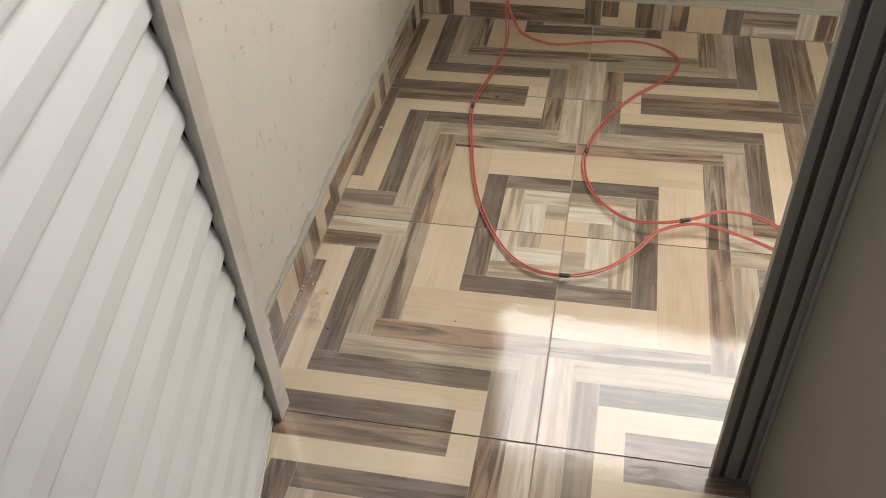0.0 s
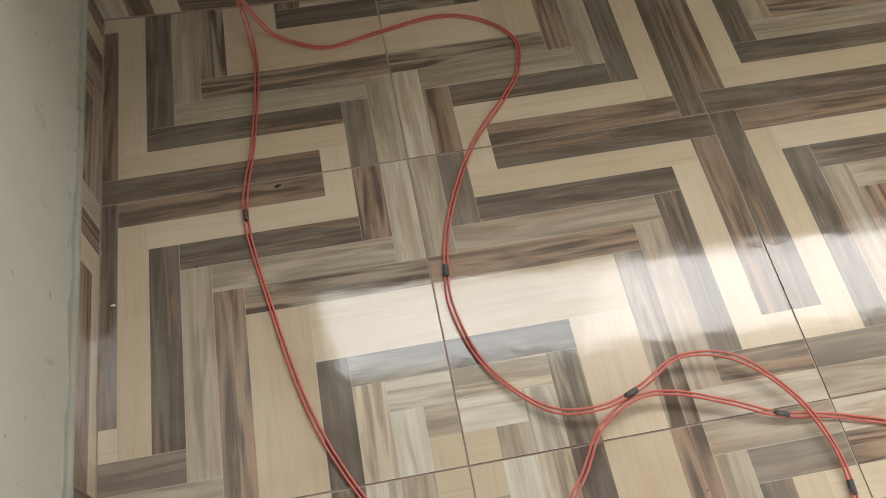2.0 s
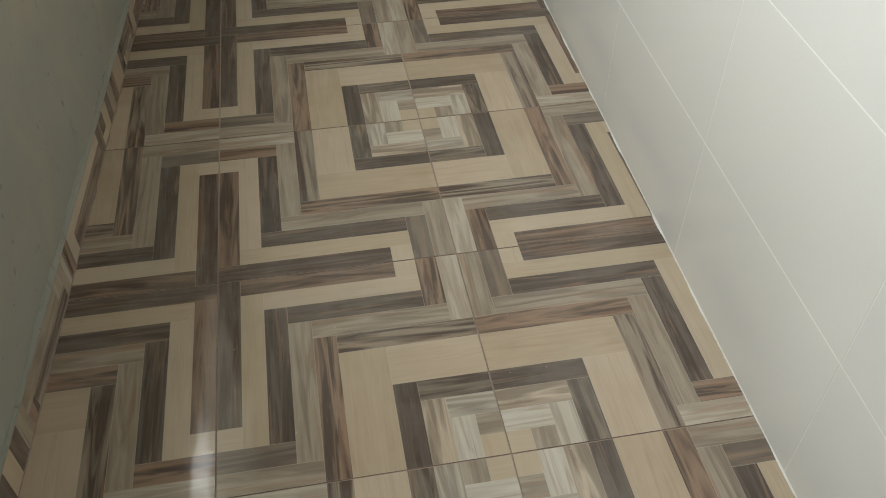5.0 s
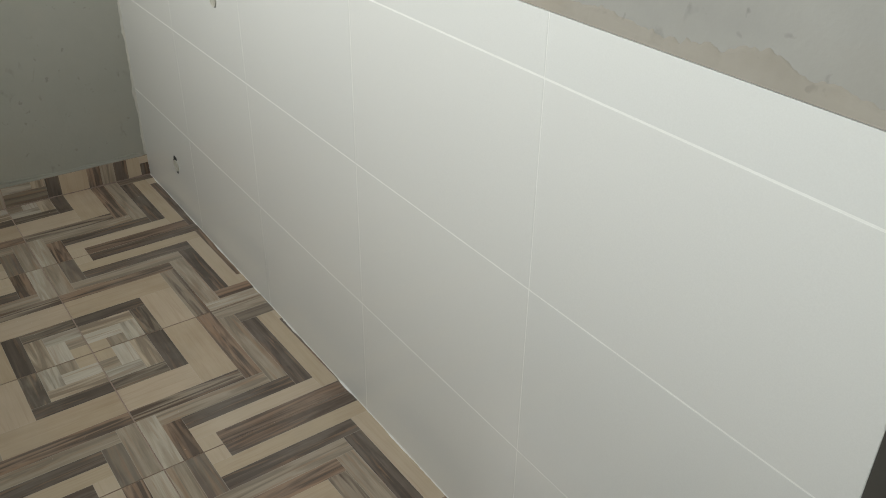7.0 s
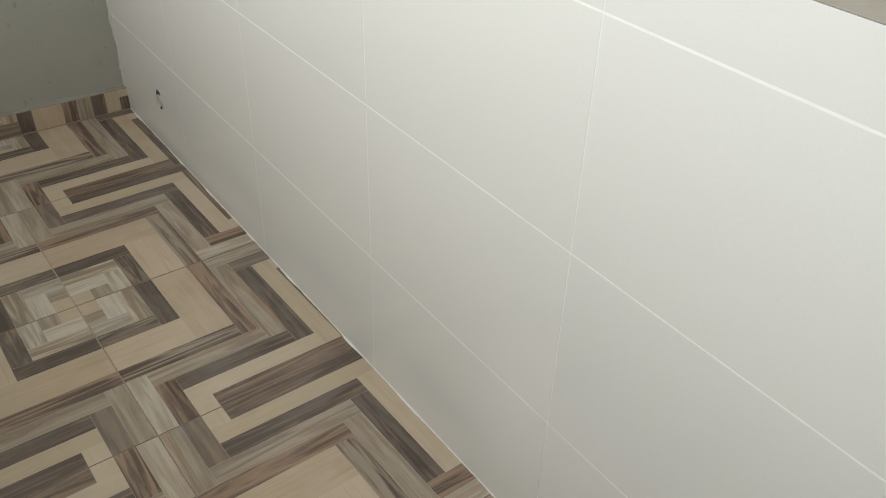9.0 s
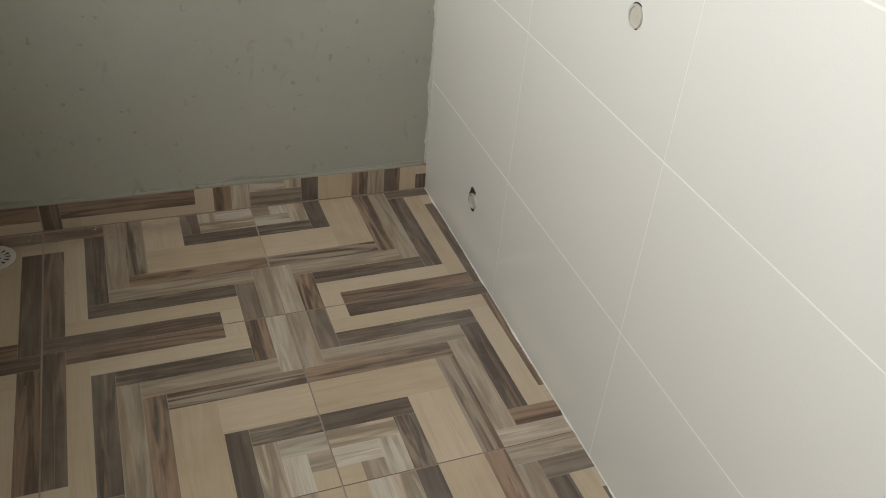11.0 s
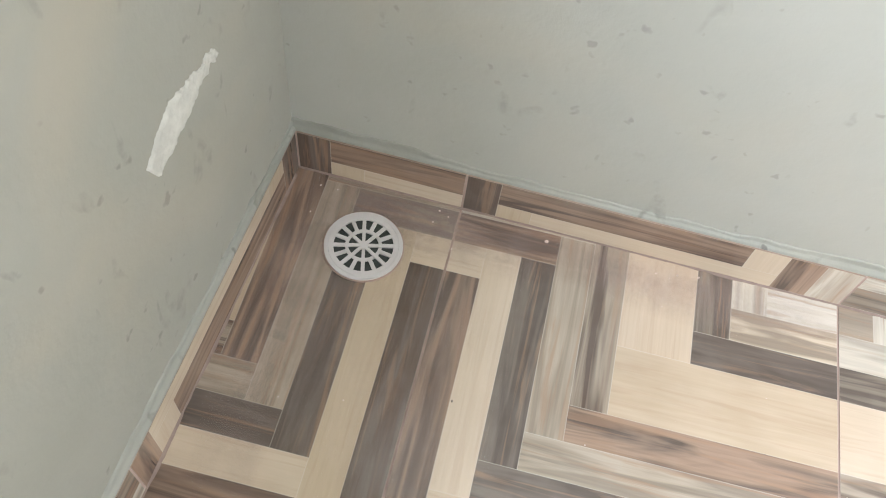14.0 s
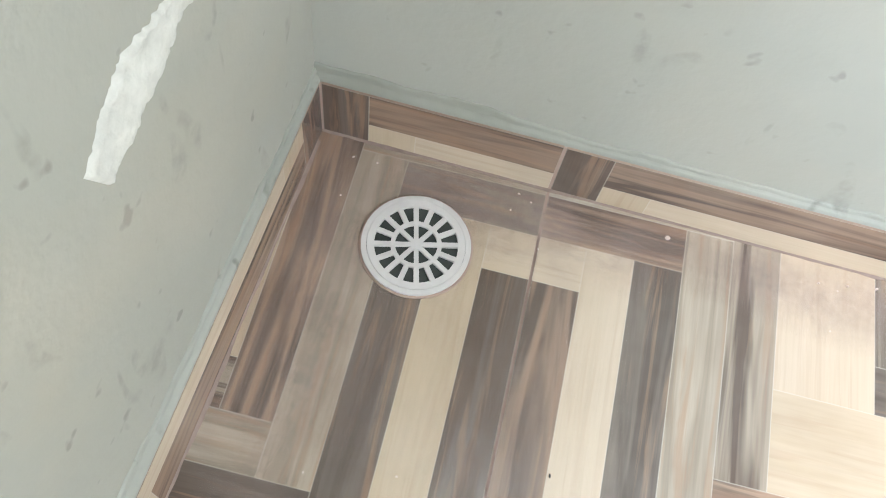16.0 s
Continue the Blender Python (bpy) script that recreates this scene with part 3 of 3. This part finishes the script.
smear("trim_east", (east_x(-0.54) + 0.010, -0.54), (x_ne + 0.010, y_ne + 0.008), (-1, 0.018), 2.0, "uneven grey cement smear above the skirting", 0.016)
smear("trim_north", (xa, north_y(xa) + 0.008), (xb, north_y(xb) + 0.008), (0, -1), 5.0, "uneven grey cement smear above the skirting", 0.022)
smear("trim_west", (xa, south_y(xa) + 0.02), (xa, north_y(xa)), (1, 0), 8.0, "uneven grey cement smear above the skirting", 0.022)
bm = bmesh.new()
rows = []
for k in range(748):
    x = DOOR_X1 + 0.004 + k * 0.004
    zt = 1.2095 + 0.009 * (x - 1.02)
    h = max(0.006, 0.020 + 0.022 * noise.noise(Vector((x * 7, 2.2, 0))) + 0.014 * noise.noise(Vector((x * 33, 2.2, 4))) + 0.006 * noise.noise(Vector((x * 110, 2.2, 9))))
    y = south_y(x) - 0.010
    prof = [(0.0102, 0.0), (0.0095, 0.0025)]
    for f in (0.2, 0.4, 0.6, 0.8):
        prof.append((max(0.0008, 0.0065 * (1 - f) + 0.0022 * noise.noise(Vector((x * 60, f * h * 300, 3)))), 0.003 + f * h))
    prof += [(0.0012, 0.003 + h), (-0.0004, 0.0036 + h)]
    rows.append([bm.verts.new((x, y + d, zt + z)) for d, z in prof])
for r, q in zip(rows, rows[1:]):
    for i in range(len(r) - 1):
        bm.faces.new((r[i], q[i], q[i + 1], r[i + 1])).smooth = True
bmesh.ops.recalc_face_normals(bm, faces=bm.faces)
thing("trim_south", bm, M_MORTAR, "ragged brownish mortar edge above the white tiles", "cement edge", kind="structure")

# ---- white filler streak on the north wall ----


def filler_streak():
    """A ragged diagonal patch of white filler, 2 mm proud."""
    bm = bmesh.new()
    n = 72
    low, high = [], []
    for k in range(n + 1):
        u = k / n
        # nearly level, a blunt lower end, thinning out to a ragged tail towards the corner
        cx = 3.104 + 0.155 * u
        cz = 0.380 + 0.020 * min(1.0, 2.6 * u) + 0.002 * noise.noise(Vector((u * 5, 1.7, 0)))
        w = 0.0155 + 0.0135 * math.sin(math.pi * min(1.0, 0.12 + u * 0.95)) ** 2 - 0.008 * u
        rag = 0.0035 + 0.006 * u
        d = Vector((0.42, -0.91))
        wl = max(0.002, w + rag * (noise.noise(Vector((u * 14, 0.4, 0))) + 0.7 * noise.noise(Vector((u * 41, 3.4, 0)))))
        wh = max(0.002, w + rag * (noise.noise(Vector((u * 12, 6.4, 0))) + 0.7 * noise.noise(Vector((u * 37, 8.4, 0)))))
        low.append((cx + d.x * wl, cz + d.y * wl))
        high.append((cx - d.x * wh, cz - d.y * wh))
    rows = []
    for k, (a, b) in enumerate(zip(low, high)):
        row = []
        for i in range(13):
            t = i / 12
            x, z = a[0] + (b[0] - a[0]) * t, a[1] + (b[1] - a[1]) * t
            edge = i in (0, 12) or k in (0, n)
            h = 0.0001 if edge else 0.0024 + 0.0016 * noise.noise(Vector((x * 60, z * 60, 3))) + 0.0012 * noise.noise(Vector((x * 190, z * 190, 5)))
            row.append(bm.verts.new((x, north_y(x) + 0.008 - h, z)))
        rows.append(row)
    for r, q in zip(rows, rows[1:]):
        for i in range(12):
            bm.faces.new((r[i], q[i], q[i + 1], r[i + 1])).smooth = True
    bmesh.ops.recalc_face_normals(bm, faces=bm.faces)
    part("filler_patch", bm, M_FILLER, wall_north, "ragged streak of white filler")


filler_streak()

# ---- floor drain ----


def add_ring(bm, r0, r1, z0, z1, n=56):
    loops = []
    for r, z in ((r0, z0), (r0, z1), (r1, z1), (r1, z0)):
        loops.append([bm.verts.new((r * math.cos(2 * math.pi * k / n), r * math.sin(2 * math.pi * k / n), z)) for k in range(n)])
    for i in range(4):
        a, b = loops[i], loops[(i + 1) % 4]
        for k in range(n):
            bm.faces.new((a[k], b[k], b[(k + 1) % n], a[(k + 1) % n]))


def floor_drain(place):
    drain = empty("floor_drain", place, "round white plastic floor drain grate set in the tiles", "floor drain")
    # shallow disc in place of a well: the shade inside is its dark colour
    bm = bmesh.new()
    bmesh.ops.create_circle(bm, cap_ends=True, segments=48, radius=0.0485)
    bm.transform(Matrix.Translation((0, 0, 0.0006)))
    part("well", bm, M_DRAIN_SHADE, drain, "flat dark disc with the drain well's shade in its colour")
    bm = bmesh.new()
    add_ring(bm, 0.0455, 0.0505, 0.0, 0.0038)
    part("rim", bm, M_DRAIN, drain)
    bm = bmesh.new()
    add_ring(bm, 0.0505, 0.0525, -0.002, 0.0009)
    part("grout_ring", bm, M_GROUT, drain, "pinkish brown grout ring")
    bm = bmesh.new()
    add_ring(bm, 0.0385, 0.0452, 0.0008, 0.0042)
    add_ring(bm, 0.0195, 0.0235, 0.0008, 0.0040)
    for k in range(16):
        m = pose(0, 0, 0, 0, 0, 22.5 * k + 14)
        b = box(0.0225, -0.0024, 0.0008, 0.0395, 0.0024, 0.0039)
        b.transform(m)
        me = mesh_of("bar", b)
        bm.from_mesh(me)
    for k in range(8):
        b = box(0.003, -0.0021, 0.0008, 0.0205, 0.0021, 0.0039)
        b.transform(pose(0, 0, 0, 0, 0, 45 * k + 14))
        me = mesh_of("bar", b)
        bm.from_mesh(me)
    bmesh.ops.create_cone(bm, cap_ends=True, segments=20, radius1=0.0062, radius2=0.0058, depth=0.0034, matrix=Matrix.Translation((0, 0, 0.0024)))
    bmesh.ops.recalc_face_normals(bm, faces=bm.faces)
    part("grate", bm, M_DRAIN, drain)
    drain.scale = (1.14, 1.14, 1.0)
    return drain


floor_drain((3.299, 0.699, 0.0008))

# ---- pipe stubs and the switch box in the white wall ----


def pipe_stub(x, z, radius, label, chipped):
    y = south_y(x) + 0.0008
    stub = empty("pipe_stub", (x, y, z), label, "pipe stub", group="pipe stubs in the white wall")
    turn = pose(0, 0, 0, -90, 0, 0)
    # flat black shape on the tile: the chipped hole's darkness as colour
    bm = bmesh.new()
    n = 28
    outer = [radius * (1.07 + chipped * (0.42 + 0.4 * noise.noise(Vector((math.cos(2 * math.pi * k / n) * 1.7, math.sin(2 * math.pi * k / n) * 1.7, x))))) for k in range(n)]
    vs = [bm.verts.new((outer[k] * math.cos(2 * math.pi * k / n), outer[k] * math.sin(2 * math.pi * k / n), 0.0004)) for k in range(n)]
    bm.faces.new(vs)
    bm.transform(turn)
    part("hole_shade", bm, M_SHADE_DIRT, stub, "ragged black disc painted as the dark of the hole")
    bm = bmesh.new()
    add_ring(bm, radius * 0.8, radius, 0.0006, 0.0045, 28)
    bm.transform(turn)
    part("pipe", bm, M_PIPE, stub)
    bm = bmesh.new()
    bmesh.ops.create_circle(bm, cap_ends=True, segments=28, radius=radius * 0.8)
    bm.transform(turn @ Matrix.Translation((0, 0, 0.0018)))
    part("plug", bm, M_PIPE, stub, "cream plug inside the pipe")
    return stub


pipe_stub(2.993, 0.191, 0.022, "cream plastic pipe end in a chipped hole of a white tile", 1.0)
pipe_stub(2.397, 0.93, 0.021, "cream plastic pipe end set flush in a white tile", 0.1)


def switch_box(x0, x1, z0, z1):
    y = south_y((x0 + x1) / 2) + 0.0008
    sb = empty("switch_box", (x0, y, z0), "open grey electrical box recessed in the tiled wall", "electrical box")
    w, h = x1 - x0, z1 - z0
    part("back", box(0, 0.0002, 0, w, 0.0010, h), M_BOX, sb)
    for a in ((0, 0.0011, 0, 0.004, 0.004, h), (w - 0.004, 0.0011, 0, w, 0.004, h), (0.0042, 0.0011, 0, w - 0.0042, 0.004, 0.02), (0.0042, 0.0011, h - 0.004, w - 0.0042, 0.004, h)):
        part("side", box(*a), M_CEMENT, sb, "cement-smeared box edge")
    bm = bmesh.new()
    bmesh.ops.create_cone(bm, cap_ends=True, segments=6, radius1=0.013, radius2=0.011, depth=0.006)
    bm.transform(Matrix.Translation((w * 0.45, 0.0042, h * 0.55)) @ pose(0, 0, 0, -90, 0, 0))
    part("knockout", bm, M_BOX, sb)
    return sb


switch_box(1.801, 1.897, 1.129, 1.222)

# ---- red cables ----


def cable(name, points, label, tapes):
    """Two thin strands side by side, with bands of black tape."""
    base = empty(name, (0, 0, 0), label, "cable", group="red cables on the floor")
    path = spline(points, 12)
    for sgn in (-1, 1):
        side_path = []
        for i, p in enumerate(path):
            d = (path[min(i + 1, len(path) - 1)] - path[max(i - 1, 0)]).normalized()
            s = d.cross(Vector((0, 0, 1)))
            s = s.normalized() if s.length > 0.2 else Vector((1, 0, 0))
            wob = 1.0 + 0.9 * noise.noise(Vector((i * 0.07, sgn, len(path))))
            side_path.append(p + s * sgn * 0.0031 * max(0.75, wob) + Vector((0, 0, 0.0004 * sgn)))
        bm = bmesh.new()
        add_tube(bm, side_path, 0.002)
        part("strand", bm, M_CABLE, base)
    for k in tapes:
        i = min(range(len(path)), key=lambda j: (path[j] - Vector(k)).length)
        i = max(2, min(len(path) - 3, i))
        bm = bmesh.new()
        d = (path[i + 1] - path[i - 1]).normalized()
        add_tube(bm, [path[i] - d * 0.011, path[i] - d * 0.004, path[i] + d * 0.004, path[i] + d * 0.011], 0.0052, 9)
        part("tape", bm, M_TAPE, base, "band of dark tape")
    return base


Z0 = 0.0034
cable("red_cable", [
    (-0.285, 0.983, 1.355), (-0.283, 0.966, 1.0), (-0.276, 0.962, 0.5), (-0.27, 0.958, 0.12), (-0.262, 0.93, 0.02), (-0.256, 0.86, Z0), (-0.259, 0.796, Z0), (-0.276, 0.66, Z0), (-0.3, 0.506, Z0), (-0.268, 0.307, Z0),
    (-0.221, 0.107, Z0), (-0.149, -0.041, 0.0048), (-0.077, -0.122, 0.0096), (0.012, -0.144, 0.0132), (0.091, -0.119, 0.0168), (0.159, -0.053, 0.0216), (0.204, 0.013, 0.0252), (0.270, 0.049, 0.0252), (0.338, 0.046, 0.0240), (0.413, 0.018, 0.0204), (0.486, -0.012, 0.0132), (0.586, -0.032, 0.0048),
    (0.70, -0.08, Z0), (0.80, -0.19, Z0), (0.82, -0.33, Z0)],
    "thin red twin cable trailing over the tiled floor", [(-0.3, 0.506, 0), (0.012, -0.139, 0.02), (0.482, -0.018, 0.022)])
cable("red_cable", [
    (-0.297, 0.985, 1.355), (-0.292, 0.967, 1.0), (-0.284, 0.963, 0.5), (-0.268, 0.955, 0.13), (-0.235, 0.935, 0.03), (-0.2, 0.91, 0.006), (-0.118, 0.872, Z0), (-0.005, 0.893, Z0), (0.12, 0.912, Z0), (0.205, 0.885, Z0), (0.257, 0.82, Z0), (0.245, 0.745, Z0),
    (0.21, 0.689, Z0), (0.121, 0.58, Z0), (0.05, 0.43, Z0), (0.026, 0.332, Z0), (0.026, 0.254, 0.0036), (0.058, 0.148, 0.0072), (0.135, 0.061, 0.0168), (0.212, 0.044, 0.0276), (0.282, 0.064, 0.0300), (0.354, 0.101, 0.0288), (0.441, 0.087, 0.0252), (0.508, 0.019, 0.0204), (0.541, -0.058, 0.0156), (0.548, -0.136, 0.0084),
    (0.532, -0.276, Z0), (0.52, -0.39, Z0), (0.60, -0.455, Z0), (0.78, -0.475, Z0)],
    "thin red twin cable in loops on the tiled floor", [(0.026, 0.332, 0), (0.272, 0.032, 0.05), (0.545, -0.138, 0.014)])

# ---- crumbs of grout and dust ----
rnd = random.Random(21)
bm = bmesh.new()


def crumb(x, y, r):
    m = pose(x, y, 0.0006 + r * 0.5, rnd.uniform(0, 90), rnd.uniform(0, 90), rnd.uniform(0, 90)) @ Matrix.Diagonal((r, r * rnd.uniform(0.5, 1.0), r * rnd.uniform(0.4, 0.9), 1))
    bmesh.ops.create_icosphere(bm, subdivisions=1, radius=1.0, matrix=m)


for cx, cy, spread, count in ((-0.55, -0.27, 0.035, 26), (-0.51, -0.15, 0.04, 14), (-0.5, -0.32, 0.03, 12), (3.385, 0.6, 0.012, 2), (3.385, 0.79, 0.012, 2), (3.38, 0.25, 0.02, 4)):
    for _ in range(count):
        crumb(max(X_WEST + 0.004, min(X_EAST - 0.004, rnd.gauss(cx, spread * 0.35))), rnd.gauss(cy, spread * 1.2), rnd.uniform(0.0008, 0.0028))
for _ in range(150):
    crumb(rnd.uniform(-0.5, 3.35), rnd.uniform(-0.45, 0.8), rnd.uniform(0.0005, 0.0014))
for x, y, r in ((-0.529, 0.37, 0.005), (3.381, 0.439, 0.0035), (3.335, 0.791, 0.002), (3.064, 0.659, 0.002), (3.368, 0.611, 0.0018), (2.51, 0.03, 0.002)):
    crumb(x, y, r)
tagged(new("grout_crumbs", mesh_of("grout_crumbs", bm, M_CRUMB)), "scattered pale crumbs of dried grout on the tiles", "debris", kind="stuff")

# ---- pink grout along the foot of the skirting ----


def foot_grout(name, start, end, inward, seed, material=M_DUSTPINK, label="ragged pinkish grout line along the skirting foot"):
    a, b = Vector((*start, 0)), Vector((*end, 0))
    n = Vector((*inward, 0)).normalized()
    steps = int((b - a).length / 0.009)
    bm = bmesh.new()
    rows = []
    for k in range(steps + 1):
        p = a.lerp(b, k / steps)
        w = 0.0011 + 0.0055 * max(0.0, noise.noise(Vector((k * 0.11, seed, 0.2)))) + 0.002 * abs(noise.noise(Vector((k * 0.9, seed, 2.2))))
        rows.append([bm.verts.new(p + Vector((0, 0, 0.0026 + w * 0.5))), bm.verts.new(p + n * w * 0.5 + Vector((0, 0, 0.0018))), bm.verts.new(p + n * w + Vector((0, 0, 0.0003)))])
    for r, q in zip(rows, rows[1:]):
        for i in range(2):
            bm.faces.new((r[i], q[i], q[i + 1], r[i + 1]))
    bmesh.ops.recalc_face_normals(bm, faces=bm.faces)
    thing(name, bm, material, label, "grout line", kind="structure")


foot_grout("trim_foot_east", (X_SE, south_y(X_SE)), (x_ne, y_ne), (-1, 0.018), 1.0)
foot_grout("trim_foot_south", (DOOR_X1, south_y(DOOR_X1) + 0.001), (X_EAST, south_y(X_EAST) + 0.001), (0, 1), 11.0, M_WHITE_GROUT, "thin white grout line where tiled wall meets floor")
foot_grout("trim_foot_north", (X_WEST, north_y(X_WEST)), (X_EAST, north_y(X_EAST)), (0, -1), 4.0)
foot_grout("trim_foot_west", (X_WEST, -0.49), (X_WEST, north_y(X_WEST)), (1, 0), 7.0)

def dust_patches(patches):
    """Thin films that thin out towards their rims: centre, radii along x and y, amount."""
    verts, faces, fade = [], [], []
    n, rings = 26, 5
    for cx, cy, rx, ry, amount in patches:
        base = len(verts)
        verts.append((cx, cy, 0.0009))
        fade.append(amount)
        for g in range(1, rings + 1):
            for k in range(n):
                a = 2 * math.pi * k / n
                q = g / rings * (0.85 + 0.6 * noise.noise(Vector((math.cos(a) * 1.6 + cx * 9, math.sin(a) * 1.6, cy * 7))))
                x, y = cx + rx * q * math.cos(a), cy + ry * q * math.sin(a)
                verts.append((max(X_WEST + 0.002, min(east_x(y) - 0.0015, x)), min(y, north_y(x) - 0.0015), 0.0009))
                fade.append(amount * (1 - g / rings) ** 0.8)
        for k in range(n):
            faces.append((base, base + 1 + k, base + 1 + (k + 1) % n))
            for g in range(rings - 1):
                i0 = base + 1 + g * n
                faces.append((i0 + k, i0 + n + k, i0 + n + (k + 1) % n, i0 + (k + 1) % n))
    me = bpy.data.meshes.new("grout_dust")
    me.from_pydata(verts, [], faces)
    layer = me.attributes.new("fade", "FLOAT", "POINT")
    layer.data.foreach_set("value", fade)
    me.materials.append(M_DUSTFILM)
    return me


DUST = dust_patches([(-0.52, -0.29, 0.03, 0.07, 0.8), (-0.5, -0.34, 0.025, 0.04, 0.6), (-0.43, -0.42, 0.02, 0.03, 0.6), (-0.53, -0.2, 0.02, 0.05, 0.5),
                     (3.32, 0.73, 0.16, 0.17, 0.42), (3.36, 0.6, 0.07, 0.3, 0.5), (3.36, 0.26, 0.06, 0.3, 0.42), (3.12, 0.78, 0.24, 0.09, 0.36), (3.1, 0.6, 0.3, 0.25, 0.1)])
tagged(new("grout_dust", DUST), "thin pinkish film of grout dust on the tiles", "dust", kind="stuff")

bm = bmesh.new()
for x, y, r, a in ((-0.239, 0.56, 0.005, 20), (-0.39, 0.42, 0.0022, 70), (0.34, -0.1, 0.0016, 40), (-0.46, -0.36, 0.0022, 0), (-0.2, -0.3, 0.0015, 30), (0.1, 0.1, 0.0012, 0), (3.1, 0.52, 0.0016, 10)):
    bmesh.ops.create_icosphere(bm, subdivisions=1, radius=1.0, matrix=pose(x, y, 0.0012, 0, 0, a) @ Matrix.Diagonal((r * 1.6, r * 0.7, 0.0012, 1)))
tagged(new("dirt_specks", mesh_of("dirt_specks", bm, M_SHADE_DIRT)), "few dark specks of dirt on the tiles", "dirt", kind="stuff")
